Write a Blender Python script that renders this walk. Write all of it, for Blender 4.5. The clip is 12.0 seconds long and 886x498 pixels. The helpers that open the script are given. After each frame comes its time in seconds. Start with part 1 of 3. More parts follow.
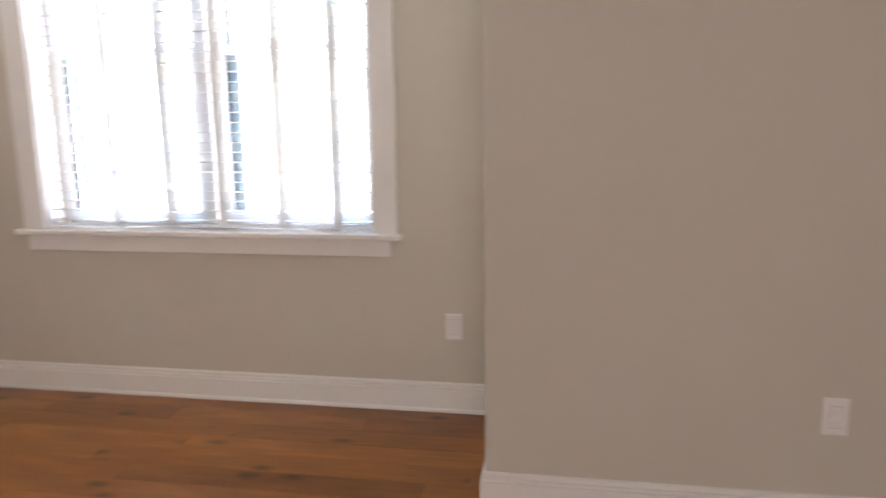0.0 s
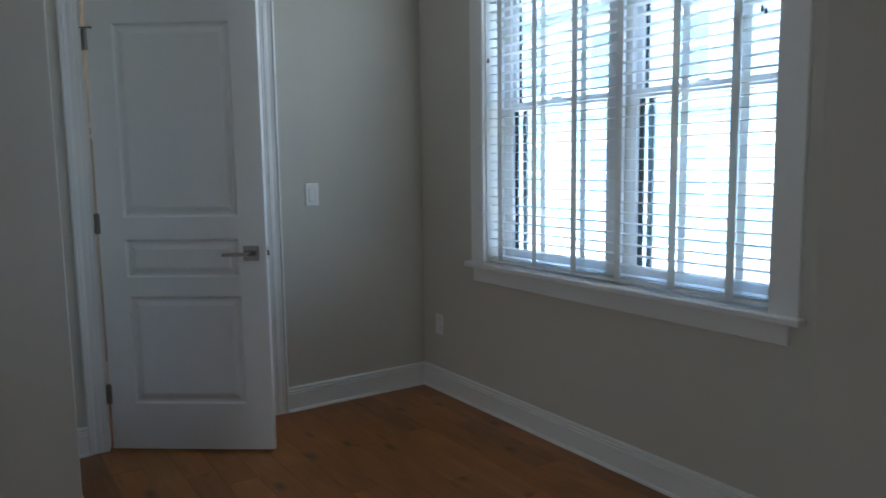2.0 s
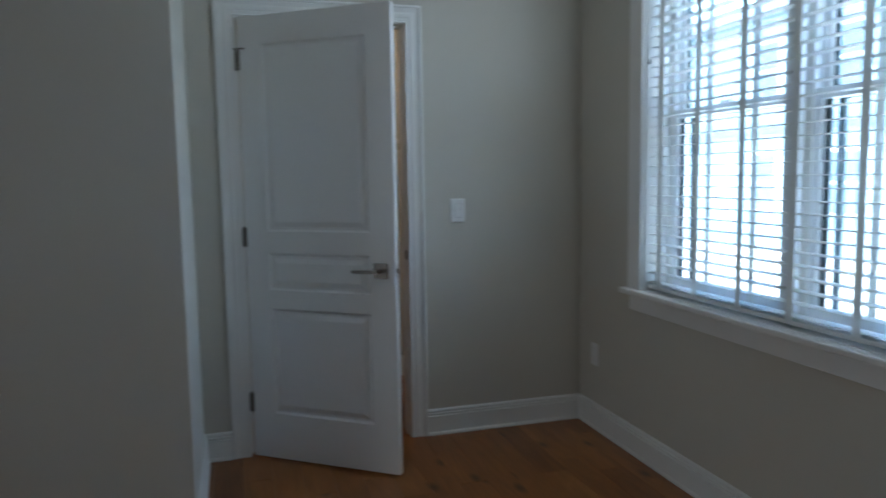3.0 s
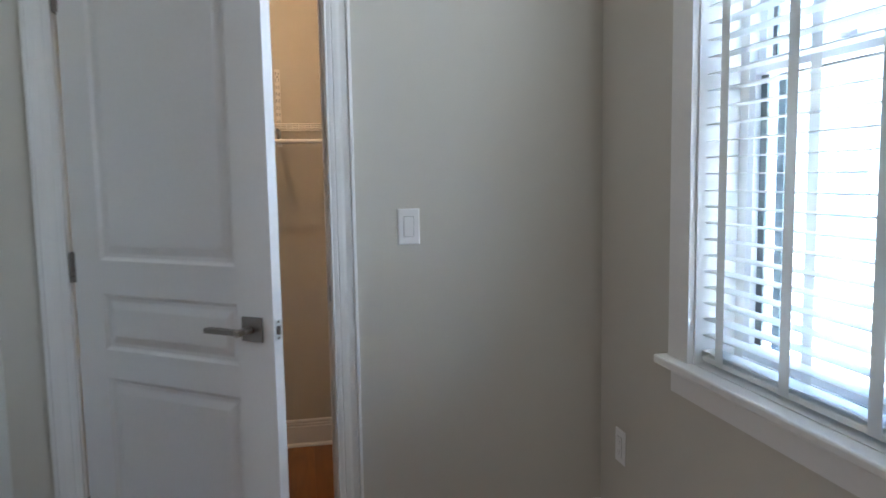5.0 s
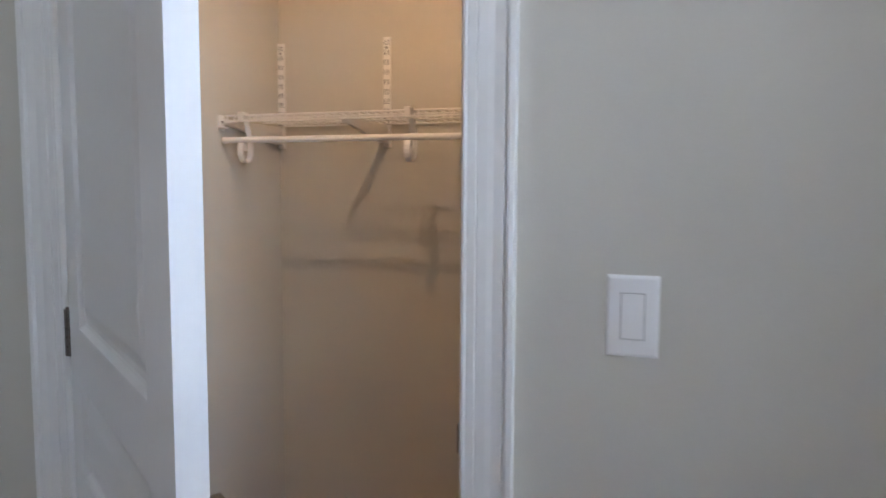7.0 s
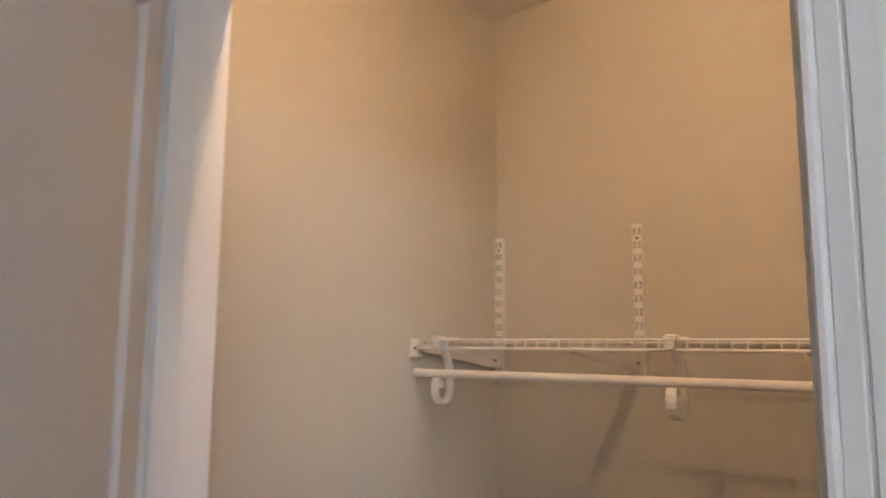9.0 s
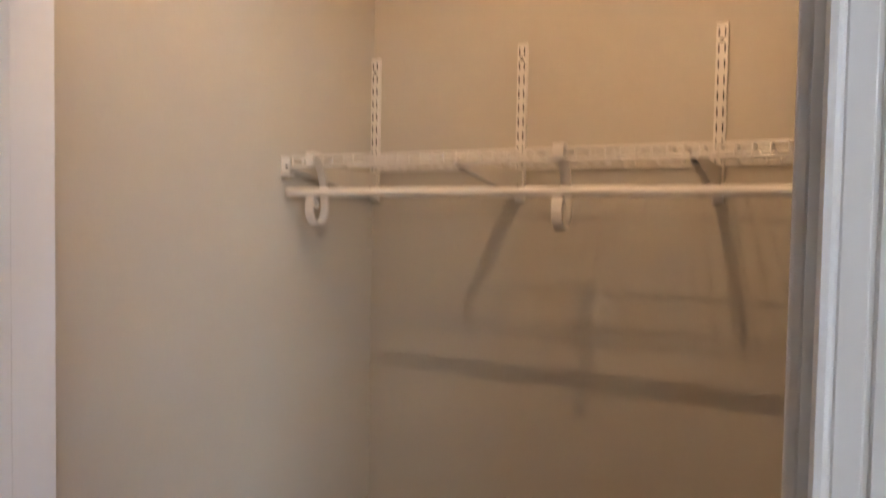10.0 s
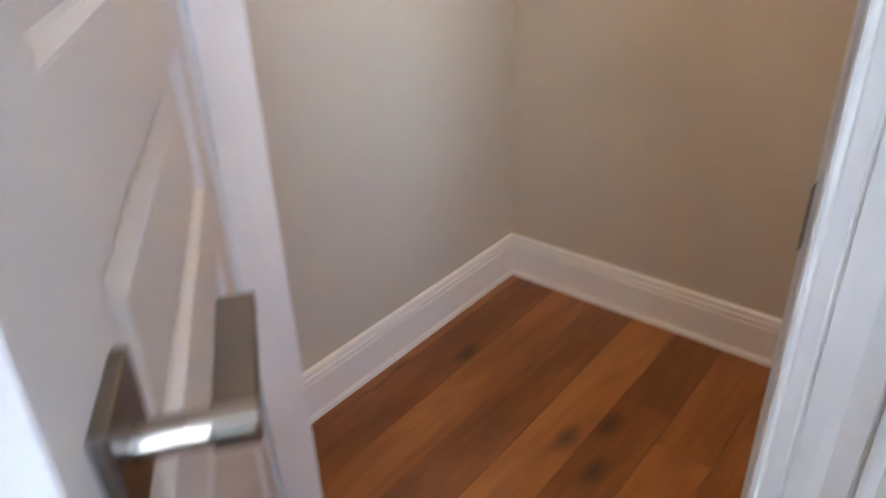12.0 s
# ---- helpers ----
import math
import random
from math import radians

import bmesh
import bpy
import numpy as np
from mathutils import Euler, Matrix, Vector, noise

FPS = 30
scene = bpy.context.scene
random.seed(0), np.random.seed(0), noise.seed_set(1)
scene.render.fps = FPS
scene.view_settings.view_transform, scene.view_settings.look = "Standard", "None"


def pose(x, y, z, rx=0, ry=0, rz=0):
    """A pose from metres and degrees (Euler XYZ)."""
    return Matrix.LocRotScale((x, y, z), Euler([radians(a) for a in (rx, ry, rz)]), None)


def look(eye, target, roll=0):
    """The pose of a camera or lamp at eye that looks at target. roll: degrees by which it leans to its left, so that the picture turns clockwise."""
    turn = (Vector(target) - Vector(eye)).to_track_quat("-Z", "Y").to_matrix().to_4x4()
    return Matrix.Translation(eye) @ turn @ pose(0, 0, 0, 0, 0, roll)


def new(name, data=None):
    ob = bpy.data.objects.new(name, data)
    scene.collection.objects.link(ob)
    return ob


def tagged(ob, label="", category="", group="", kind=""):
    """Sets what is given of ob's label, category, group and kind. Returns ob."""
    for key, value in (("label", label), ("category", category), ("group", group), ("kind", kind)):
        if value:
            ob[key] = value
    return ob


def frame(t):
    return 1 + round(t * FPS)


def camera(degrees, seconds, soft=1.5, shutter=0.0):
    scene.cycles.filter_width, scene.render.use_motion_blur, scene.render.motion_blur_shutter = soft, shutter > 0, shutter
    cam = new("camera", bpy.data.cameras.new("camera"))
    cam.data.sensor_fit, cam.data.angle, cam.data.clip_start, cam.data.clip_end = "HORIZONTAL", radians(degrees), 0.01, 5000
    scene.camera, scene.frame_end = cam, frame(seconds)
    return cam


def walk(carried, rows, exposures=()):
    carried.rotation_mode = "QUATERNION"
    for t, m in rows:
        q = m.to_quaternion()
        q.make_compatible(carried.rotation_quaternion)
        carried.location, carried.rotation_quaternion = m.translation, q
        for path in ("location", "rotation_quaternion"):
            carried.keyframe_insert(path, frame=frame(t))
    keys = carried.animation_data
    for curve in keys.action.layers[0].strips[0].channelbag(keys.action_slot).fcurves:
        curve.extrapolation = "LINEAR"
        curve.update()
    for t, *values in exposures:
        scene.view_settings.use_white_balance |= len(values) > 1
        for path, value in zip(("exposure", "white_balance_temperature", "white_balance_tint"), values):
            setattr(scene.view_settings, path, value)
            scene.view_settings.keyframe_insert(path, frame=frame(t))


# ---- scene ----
cam = camera(63.6, 12.0, soft=1.5, shutter=0.4)
PATH = [
    (0, (-2.925, -2.968, 1.278), (-0.987, -2.637, 0.912), -0.7),
    (0.5, (-2.875, -3.116, 1.303), (-1.114, -2.247, 0.923), 0.2),
    (1, (-2.667, -3.272, 1.312), (-1.085, -2.088, 1.004), -1.0),
    (1.5, (-2.439, -3.435, 1.297), (-1.108, -1.963, 1.043), -0.8),
    (2, (-2.214, -3.513, 1.297), (-1.108, -1.863, 1.061), -0.8),
    (2.5, (-1.974, -3.51, 1.317), (-1.114, -1.718, 1.101), -1.4),
    (3, (-1.775, -3.435, 1.318), (-1.214, -1.526, 1.116), -0.9),
    (3.2, (-1.657, -3.379, 1.307), (-1.257, -1.428, 1.121), -1.1),
    (4.8, (-1.094, -2.484, 1.302), (-0.778, -0.518, 1.108), -0.7),
    (5, (-1.034, -2.352, 1.31), (-0.65, -0.4, 1.108), -1.0),
    (5.5, (-0.878, -2.04, 1.292), (-0.615, -0.066, 1.097), -1.2),
    (6, (-0.762, -1.71, 1.303), (-0.796, 0.279, 1.101), -0.9),
    (6.5, (-0.667, -1.377, 1.315), (-0.982, 0.588, 1.123), -0.5),
    (7, (-0.628, -1.068, 1.332), (-1.251, 0.824, 1.16), 0.3),
    (7.2, (-0.64, -0.951, 1.337), (-1.411, 0.888, 1.18), 0.4),
    (8.8, (-0.808, -0.463, 1.496), (-2.153, 0.997, 1.74), 0.9),
    (9, (-0.856, -0.447, 1.53), (-2.105, 1.091, 1.799), 0.4),
    (9.5, (-0.932, -0.42, 1.517), (-1.955, 1.275, 1.795), 0.1),
    (10, (-0.947, -0.398, 1.416), (-1.87, 1.375, 1.337), 1.0),
    (10.3, (-0.945, -0.408, 1.363), (-1.856, 1.348, 1.07), 1.8),
    (10.5, (-0.943, -0.415, 1.376), (-1.85, 1.309, 0.923), 2.4),
    (10.8, (-0.925, -0.422, 1.295), (-1.852, 1.264, 0.748), 1.8),
    (11.2, (-0.937, -0.423, 1.249), (-1.841, 1.197, 0.503), 1.1),
    (11.5, (-0.932, -0.414, 1.231), (-1.807, 1.163, 0.365), -0.4),
    (11.8, (-0.903, -0.457, 1.193), (-1.873, 1.035, 0.282), -1.8),
    (12, (-0.865, -0.496, 1.156), (-1.989, 0.85, 0.193), -2.1),
]
EXPOSURES = [
    (0.0, 5.6, 6750, 18), (0.5, 5.25, 6480, 16), (1.0, 4.6, 6000, 10), (1.5, 4.1, 5550, 5), (2.5, 3.75, 5180, -1), (3.2, 3.78, 5250, 0), (4.8, 4.65, 5600, 5),
    (5.5, 4.58, 5580, 8), (6.5, 4.66, 5660, 11), (7.2, 4.60, 5680, 11), (8.8, 4.40, 6150, 13), (9.5, 4.37, 6350, 13), (10.5, 4.90, 6000, 13), (11.5, 5.44, 5650, 11),
    (12.0, 5.48, 5700, 11)]
walk(cam, [(t, look(e, g, r)) for t, e, g, r in PATH], EXPOSURES)

SKY, HALL_FILL_W, WINDOW_FILL_W, BULB_W, SLAT_TILT = 0.15, 1.75, 0.57, 0.53, 0.0

# ---- world and large lights ----
world = bpy.data.worlds.new("world")
scene.world = world
world.use_nodes = True
wn, wl = world.node_tree.nodes, world.node_tree.links
sky = wn.new("ShaderNodeTexSky")
sky.sky_type = 'NISHITA'
sky.sun_disc = False
sky.sun_elevation = radians(43)
sky.sun_rotation = radians(188)
sky.air_density, sky.dust_density = 1.0, 2.5
wl.new(sky.outputs[0], wn["Background"].inputs[0])
wn["Background"].inputs[1].default_value = SKY

sun = new("sun", bpy.data.lights.new("sun", 'SUN'))
sun.data.energy, sun.data.angle, sun.data.color = 5.0, radians(0.6), (1.0, 0.95, 0.88)
sun.matrix_world = look((0, 0, 0), (0.10, 0.72, -0.68))

# the tall window lets the sky in
portal = new("window_portal", bpy.data.lights.new("window_portal", 'AREA'))
portal.data.shape, portal.data.size, portal.data.size_y = 'RECTANGLE', 1.56, 1.52
portal.data.cycles.is_portal = True
portal.matrix_world = look((0.23, -1.391, 1.565), (-1.0, -1.391, 1.565))

# strip lamp added before the blind's valance, boosts the window's light indoors
high = new("window_fill", bpy.data.lights.new("window_fill", 'AREA'))
high.data.shape, high.data.size, high.data.size_y = 'RECTANGLE', 1.50, 0.12
high.data.energy, high.data.color = WINDOW_FILL_W, (1.0, 0.985, 0.95)
high.matrix_world = look((-0.004, -1.391, 2.265), (-1.0, -1.391, 2.10))

# added fill lamp out of view, stands in for light from behind the walker
blamp = new("hall_fill", bpy.data.lights.new("hall_fill", 'AREA'))
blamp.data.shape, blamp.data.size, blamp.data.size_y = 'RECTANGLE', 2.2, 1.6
blamp.data.energy, blamp.data.color = HALL_FILL_W, (1.0, 0.95, 0.91)
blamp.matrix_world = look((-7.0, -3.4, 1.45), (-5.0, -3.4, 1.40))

# bulb on the wall above the closet door, inside the closet
bulb = new("closet_bulb_light", bpy.data.lights.new("closet_bulb_light", 'POINT'))
bulb.data.energy, bulb.data.color, bulb.data.shadow_soft_size = BULB_W, (1.0, 0.62, 0.34), 0.013
bulb.location = (-1.244, 0.153, 2.214)

# ---- materials ----
def material(name, base, rough=0.5, metal=0.0, vary=0.06, grain=60.0, bump=0.05, spec=0.5, big=1.3):
    """Paint, metal or plastic with two scales of variation and a fine relief."""
    m = bpy.data.materials.new(name)
    m.use_nodes = True
    n, l = m.node_tree.nodes, m.node_tree.links
    b = n["Principled BSDF"]
    b.inputs["Roughness"].default_value, b.inputs["Metallic"].default_value = rough, metal
    b.inputs["Specular IOR Level"].default_value = spec
    co = n.new("ShaderNodeTexCoord")
    n1, n2 = n.new("ShaderNodeTexNoise"), n.new("ShaderNodeTexNoise")
    n1.inputs["Scale"].default_value, n1.inputs["Detail"].default_value = big, 4
    n2.inputs["Scale"].default_value, n2.inputs["Detail"].default_value = grain, 3
    add = n.new("ShaderNodeMath"); add.operation = 'ADD'
    ramp = n.new("ShaderNodeMapRange")
    ramp.inputs["From Min"].default_value, ramp.inputs["From Max"].default_value = 0.6, 1.4
    ramp.inputs["To Min"].default_value, ramp.inputs["To Max"].default_value = 1 - vary, 1 + vary
    mix = n.new("ShaderNodeMix"); mix.data_type = 'RGBA'; mix.blend_type = 'MULTIPLY'
    mix.inputs[0].default_value = 1.0
    mix.inputs[6].default_value = (*base, 1)
    bp = n.new("ShaderNodeBump")
    bp.inputs["Strength"].default_value, bp.inputs["Distance"].default_value = bump, 0.002
    for t in (n1, n2):
        l.new(co.outputs["Object"], t.inputs["Vector"])
    l.new(n1.outputs["Fac"], add.inputs[0]); l.new(n2.outputs["Fac"], add.inputs[1])
    l.new(add.outputs[0], ramp.inputs["Value"])
    l.new(ramp.outputs[0], mix.inputs[7])
    l.new(mix.outputs[2], b.inputs["Base Color"])
    l.new(n2.outputs["Fac"], bp.inputs["Height"])
    l.new(bp.outputs[0], b.inputs["Normal"])
    rr = n.new("ShaderNodeMapRange")
    rr.inputs["To Min"].default_value, rr.inputs["To Max"].default_value = rough - 0.06, rough + 0.06
    l.new(n1.outputs["Fac"], rr.inputs["Value"]); l.new(rr.outputs[0], b.inputs["Roughness"])
    return m


def wood_material(name):
    """Stained hickory boards: long grain, knots, and a tone of its own for every board."""
    m = bpy.data.materials.new(name)
    m.use_nodes = True
    n, l = m.node_tree.nodes, m.node_tree.links
    b = n["Principled BSDF"]
    geo, info = n.new("ShaderNodeNewGeometry"), n.new("ShaderNodeObjectInfo")
    shift = n.new("ShaderNodeVectorMath"); shift.operation = 'MULTIPLY_ADD'
    comb = n.new("ShaderNodeCombineXYZ")
    own = n.new("ShaderNodeMath"); own.operation = 'ADD'
    wrap = n.new("ShaderNodeMath"); wrap.operation = 'FRACT'
    l.new(info.outputs["Random"], own.inputs[0]); l.new(geo.outputs["Random Per Island"], own.inputs[1])
    l.new(own.outputs[0], wrap.inputs[0])
    for k in range(3):
        l.new(wrap.outputs[0], comb.inputs[k])
    l.new(comb.outputs[0], shift.inputs[0])
    shift.inputs[1].default_value = (37.0, 61.0, 13.0)
    l.new(geo.outputs["Position"], shift.inputs[2])
    mp = n.new("ShaderNodeMapping"); mp.inputs["Scale"].default_value = (26, 1.6, 10)
    l.new(shift.outputs[0], mp.inputs["Vector"])
    grain = n.new("ShaderNodeTexNoise"); grain.inputs["Scale"].default_value = 2.2; grain.inputs["Detail"].default_value = 7
    grain.inputs["Distortion"].default_value = 0.9
    l.new(mp.outputs[0], grain.inputs["Vector"])
    mp2 = n.new("ShaderNodeMapping"); mp2.inputs["Scale"].default_value = (7, 2.2, 4)
    l.new(shift.outputs[0], mp2.inputs["Vector"])
    cloud = n.new("ShaderNodeTexNoise"); cloud.inputs["Scale"].default_value = 1.3; cloud.inputs["Detail"].default_value = 3
    l.new(mp2.outputs[0], cloud.inputs["Vector"])
    mp3 = n.new("ShaderNodeMapping"); mp3.inputs["Scale"].default_value = (9, 4.2, 5)
    l.new(shift.outputs[0], mp3.inputs["Vector"])
    knot = n.new("ShaderNodeTexVoronoi"); knot.voronoi_dimensions = '2D'; knot.inputs["Scale"].default_value = 0.45
    l.new(mp3.outputs[0], knot.inputs["Vector"])
    kr = n.new("ShaderNodeMapRange")
    kr.inputs["From Min"].default_value, kr.inputs["From Max"].default_value = 0.015, 0.12
    kr.inputs["To Min"].default_value, kr.inputs["To Max"].default_value = 0.28, 1.0
    l.new(knot.outputs["Distance"], kr.inputs["Value"])
    tone = n.new("ShaderNodeValToRGB")
    e = tone.color_ramp.elements
    e[0].color, e[1].color = (0.110, 0.034, 0.008, 1), (0.47, 0.200, 0.050, 1)
    mid = tone.color_ramp.elements.new(0.5); mid.color = (0.265, 0.099, 0.023, 1)
    s = n.new("ShaderNodeMath"); s.operation = 'MULTIPLY_ADD'
    s.inputs[1].default_value = 0.38
    l.new(wrap.outputs[0], s.inputs[0])
    g = n.new("ShaderNodeMath"); g.operation = 'MULTIPLY_ADD'; g.inputs[1].default_value = 0.70; g.inputs[2].default_value = -0.08
    l.new(cloud.outputs["Fac"], g.inputs[0]); l.new(g.outputs[0], s.inputs[2])
    l.new(s.outputs[0], tone.inputs[0])
    gr = n.new("ShaderNodeMapRange")
    gr.inputs["From Min"].default_value, gr.inputs["From Max"].default_value = 0.3, 0.7
    gr.inputs["To Min"].default_value, gr.inputs["To Max"].default_value = 0.86, 1.08
    l.new(grain.outputs["Fac"], gr.inputs["Value"])
    # flame figure: contour lines of a slow noise
    mp4 = n.new("ShaderNodeMapping"); mp4.inputs["Scale"].default_value = (5.5, 0.9, 3)
    l.new(shift.outputs[0], mp4.inputs["Vector"])
    slow = n.new("ShaderNodeTexNoise"); slow.inputs["Scale"].default_value = 1.0; slow.inputs["Detail"].default_value = 2
    l.new(mp4.outputs[0], slow.inputs["Vector"])
    freq = n.new("ShaderNodeMath"); freq.operation = 'MULTIPLY'; freq.inputs[1].default_value = 58
    sine = n.new("ShaderNodeMath"); sine.operation = 'SINE'
    l.new(slow.outputs["Fac"], freq.inputs[0]); l.new(freq.outputs[0], sine.inputs[0])
    fl = n.new("ShaderNodeMapRange")
    fl.inputs["From Min"].default_value, fl.inputs["From Max"].default_value = -1.0, 1.0
    fl.inputs["To Min"].default_value, fl.inputs["To Max"].default_value = 0.92, 1.04
    l.new(sine.outputs[0], fl.inputs["Value"])
    both = n.new("ShaderNodeMath"); both.operation = 'MULTIPLY'
    l.new(gr.outputs[0], both.inputs[0]); l.new(fl.outputs[0], both.inputs[1])
    mul = n.new("ShaderNodeMath"); mul.operation = 'MULTIPLY'
    l.new(both.outputs[0], mul.inputs[0]); l.new(kr.outputs[0], mul.inputs[1])
    mix = n.new("ShaderNodeMix"); mix.data_type = 'RGBA'; mix.blend_type = 'MULTIPLY'; mix.inputs[0].default_value = 1
    l.new(tone.outputs[0], mix.inputs[6]); l.new(mul.outputs[0], mix.inputs[7])
    l.new(mix.outputs[2], b.inputs["Base Color"])
    b.inputs["Roughness"].default_value = 0.30
    b.inputs["Specular IOR Level"].default_value = 0.5
    bp = n.new("ShaderNodeBump"); bp.inputs["Strength"].default_value = 0.12; bp.inputs["Distance"].default_value = 0.002
    l.new(grain.outputs["Fac"], bp.inputs["Height"]); l.new(bp.outputs[0], b.inputs["Normal"])
    return m


WALL = material("wall_paint", (0.585, 0.555, 0.492), 0.62, vary=0.025, grain=220, bump=0.10, spec=0.3)
# copy of the wall paint, toned down to put the closet's dimness into colour
CLOSET = material("wall_paint_toned_down", (0.57, 0.53, 0.45), 0.65, vary=0.025, grain=220, bump=0.10, spec=0.3)
CEIL = material("ceiling_paint", (0.78, 0.77, 0.74), 0.8, vary=0.02, grain=150, bump=0.15, spec=0.2)
TRIM = material("trim_paint", (0.80, 0.79, 0.77), 0.34, vary=0.02, grain=70, bump=0.04)
DOORP = material("door_paint", (0.80, 0.79, 0.785), 0.38, vary=0.02, grain=90, bump=0.05)
PLASTIC = material("switch_plastic", (0.82, 0.81, 0.80), 0.3, vary=0.01, grain=30, bump=0.0)
SLOT = material("slot_dark", (0.03, 0.025, 0.02), 0.6, vary=0.1, bump=0.0)
JOINT = material("plate_joint", (0.36, 0.35, 0.34), 0.6, vary=0.05, bump=0.0)
NICKEL = material("satin_nickel", (0.22, 0.20, 0.182), 0.34, 1.0, vary=0.06, grain=400, bump=0.03)
# lighter than the handle's nickel: the neck's highlight is put into its colour
NECK = material("nickel_neck_highlight", (0.40, 0.37, 0.34), 0.27, 1.0, vary=0.04, grain=300, bump=0.01)
STEEL = material("latch_steel", (0.78, 0.78, 0.77), 0.42, 1.0, vary=0.05, grain=300, bump=0.02)
WIRE = material("white_vinyl_wire", (0.78, 0.75, 0.70), 0.4, vary=0.02, grain=40, bump=0.0)
BLIND = material("blind_faux_wood", (0.88, 0.875, 0.85), 0.42, vary=0.02, grain=80, bump=0.03)
TAPE = material("blind_tape_cloth", (0.80, 0.79, 0.77), 0.9, vary=0.06, grain=900, bump=0.2, spec=0.1)
VINYL = material("window_vinyl", (0.86, 0.87, 0.88), 0.35, vary=0.02, grain=40, bump=0.0)
SCREEN = material("screen_frame_bronze", (0.045, 0.068, 0.080), 0.45, 0.3, vary=0.1, bump=0.0)
BRASSD = material("dark_tassel", (0.06, 0.05, 0.045), 0.4, vary=0.1, bump=0.0)
STUCCO = material("far_stucco", (0.335, 0.405, 0.435), 0.9, vary=0.05, grain=4, bump=0.1, big=0.4)
ROOFM = material("far_roof", (0.20, 0.24, 0.28), 0.9, vary=0.1, grain=6, bump=0.1)
FARGL = material("far_glass", (0.16, 0.20, 0.24), 0.1, vary=0.05, bump=0.0)
GROUND = material("lot_ground", (0.23, 0.235, 0.235), 0.9, vary=0.12, grain=2, bump=0.1, big=0.2)
WOOD = wood_material("hickory_boards")
for m, share in ((TAPE, 0.30), (BLIND, 0.15)):
    n, l = m.node_tree.nodes, m.node_tree.links
    tl, mx = n.new("ShaderNodeBsdfTranslucent"), n.new("ShaderNodeMixShader")
    tl.inputs[0].default_value, mx.inputs[0].default_value = (0.97, 0.965, 0.92, 1), share
    l.new(n["Principled BSDF"].outputs[0], mx.inputs[1]); l.new(tl.outputs[0], mx.inputs[2])
    l.new(mx.outputs[0], n["Material Output"].inputs[0])

GLASS = bpy.data.materials.new("window_glass")
GLASS.use_nodes = True
gb = GLASS.node_tree.nodes["Principled BSDF"]
gb.inputs["Transmission Weight"].default_value, gb.inputs["Roughness"].default_value = 1.0, 0.0
gb.inputs["IOR"].default_value, gb.inputs["Base Color"].default_value = 1.45, (0.95, 0.99, 1.0, 1)


# ---- mesh tools ----
def finish(name, bm, mat, parent=None, smooth=False):
    bmesh.ops.recalc_face_normals(bm, faces=bm.faces)
    me = bpy.data.meshes.new(name)
    bm.to_mesh(me)
    bm.free()
    me.materials.append(mat)
    if smooth:
        for p in me.polygons:
            p.use_smooth = True
    ob = new(name, me)
    if parent is not None:
        ob.parent = parent
    return ob


def part(name, bm, mat, parent, label="", smooth=False):
    return tagged(finish(name, bm, mat, parent, smooth), label)


def thing(name, label, category, at=(0, 0, 0), rz=0, group="", kind=""):
    ob = new(name)
    ob.matrix_basis = pose(*at, 0, 0, rz)
    ob.empty_display_size = 0.05
    return tagged(ob, label, category, group, kind)


def box(x0, x1, y0, y1, z0, z1, bevel=0.0, bm=None):
    """A box between two corners, its edges eased by bevel."""
    mine = bmesh.new()
    v = [mine.verts.new((x, y, z)) for z in (z0, z1) for y in (y0, y1) for x in (x0, x1)]
    for f in ((0, 2, 3, 1), (4, 5, 7, 6), (0, 1, 5, 4), (2, 6, 7, 3), (0, 4, 6, 2), (1, 3, 7, 5)):
        mine.faces.new([v[i] for i in f])
    if bevel:
        bmesh.ops.bevel(mine, geom=mine.edges[:], offset=bevel, segments=2, profile=0.5, affect='EDGES')
    if bm is None:
        return mine
    tmp = bpy.data.meshes.new("tmp")
    mine.to_mesh(tmp)
    mine.free()
    bm.from_mesh(tmp)
    bpy.data.meshes.remove(tmp)
    return bm


def rod(p, q, r, sides=10, bm=None):
    """A round bar from p to q."""
    bm = bm or bmesh.new()
    p, q = Vector(p), Vector(q)
    a = (q - p).normalized()
    u = a.orthogonal().normalized()
    w = a.cross(u)
    rings = []
    for c in (p, q):
        rings.append([bm.verts.new(c + r * (math.cos(2 * math.pi * k / sides) * u + math.sin(2 * math.pi * k / sides) * w)) for k in range(sides)])
    for k in range(sides):
        j = (k + 1) % sides
        bm.faces.new((rings[0][k], rings[0][j], rings[1][j], rings[1][k]))
    bm.faces.new(rings[0]); bm.faces.new(rings[1])
    return bm


def extrude(p0, p1, out, profile, m0=0, m1=0, up=(0, 0, 1), bm=None):
    """A moulding from p0 to p1. The profile gives (out, up) in metres; m0, m1: 1 mitred into an inside corner, -1 round an outside one."""
    bm = bm or bmesh.new()
    p0, p1, out, up = Vector(p0), Vector(p1), Vector(out), Vector(up)
    a = (p1 - p0).normalized()
    r0 = [bm.verts.new(p0 + out * d + up * h + a * (d * m0)) for d, h in profile]
    r1 = [bm.verts.new(p1 + out * d + up * h - a * (d * m1)) for d, h in profile]
    k = len(profile)
    for i in range(k):
        j = (i + 1) % k
        bm.faces.new((r0[i], r0[j], r1[j], r1[i]))
    bm.faces.new(r0); bm.faces.new(r1)
    return bm


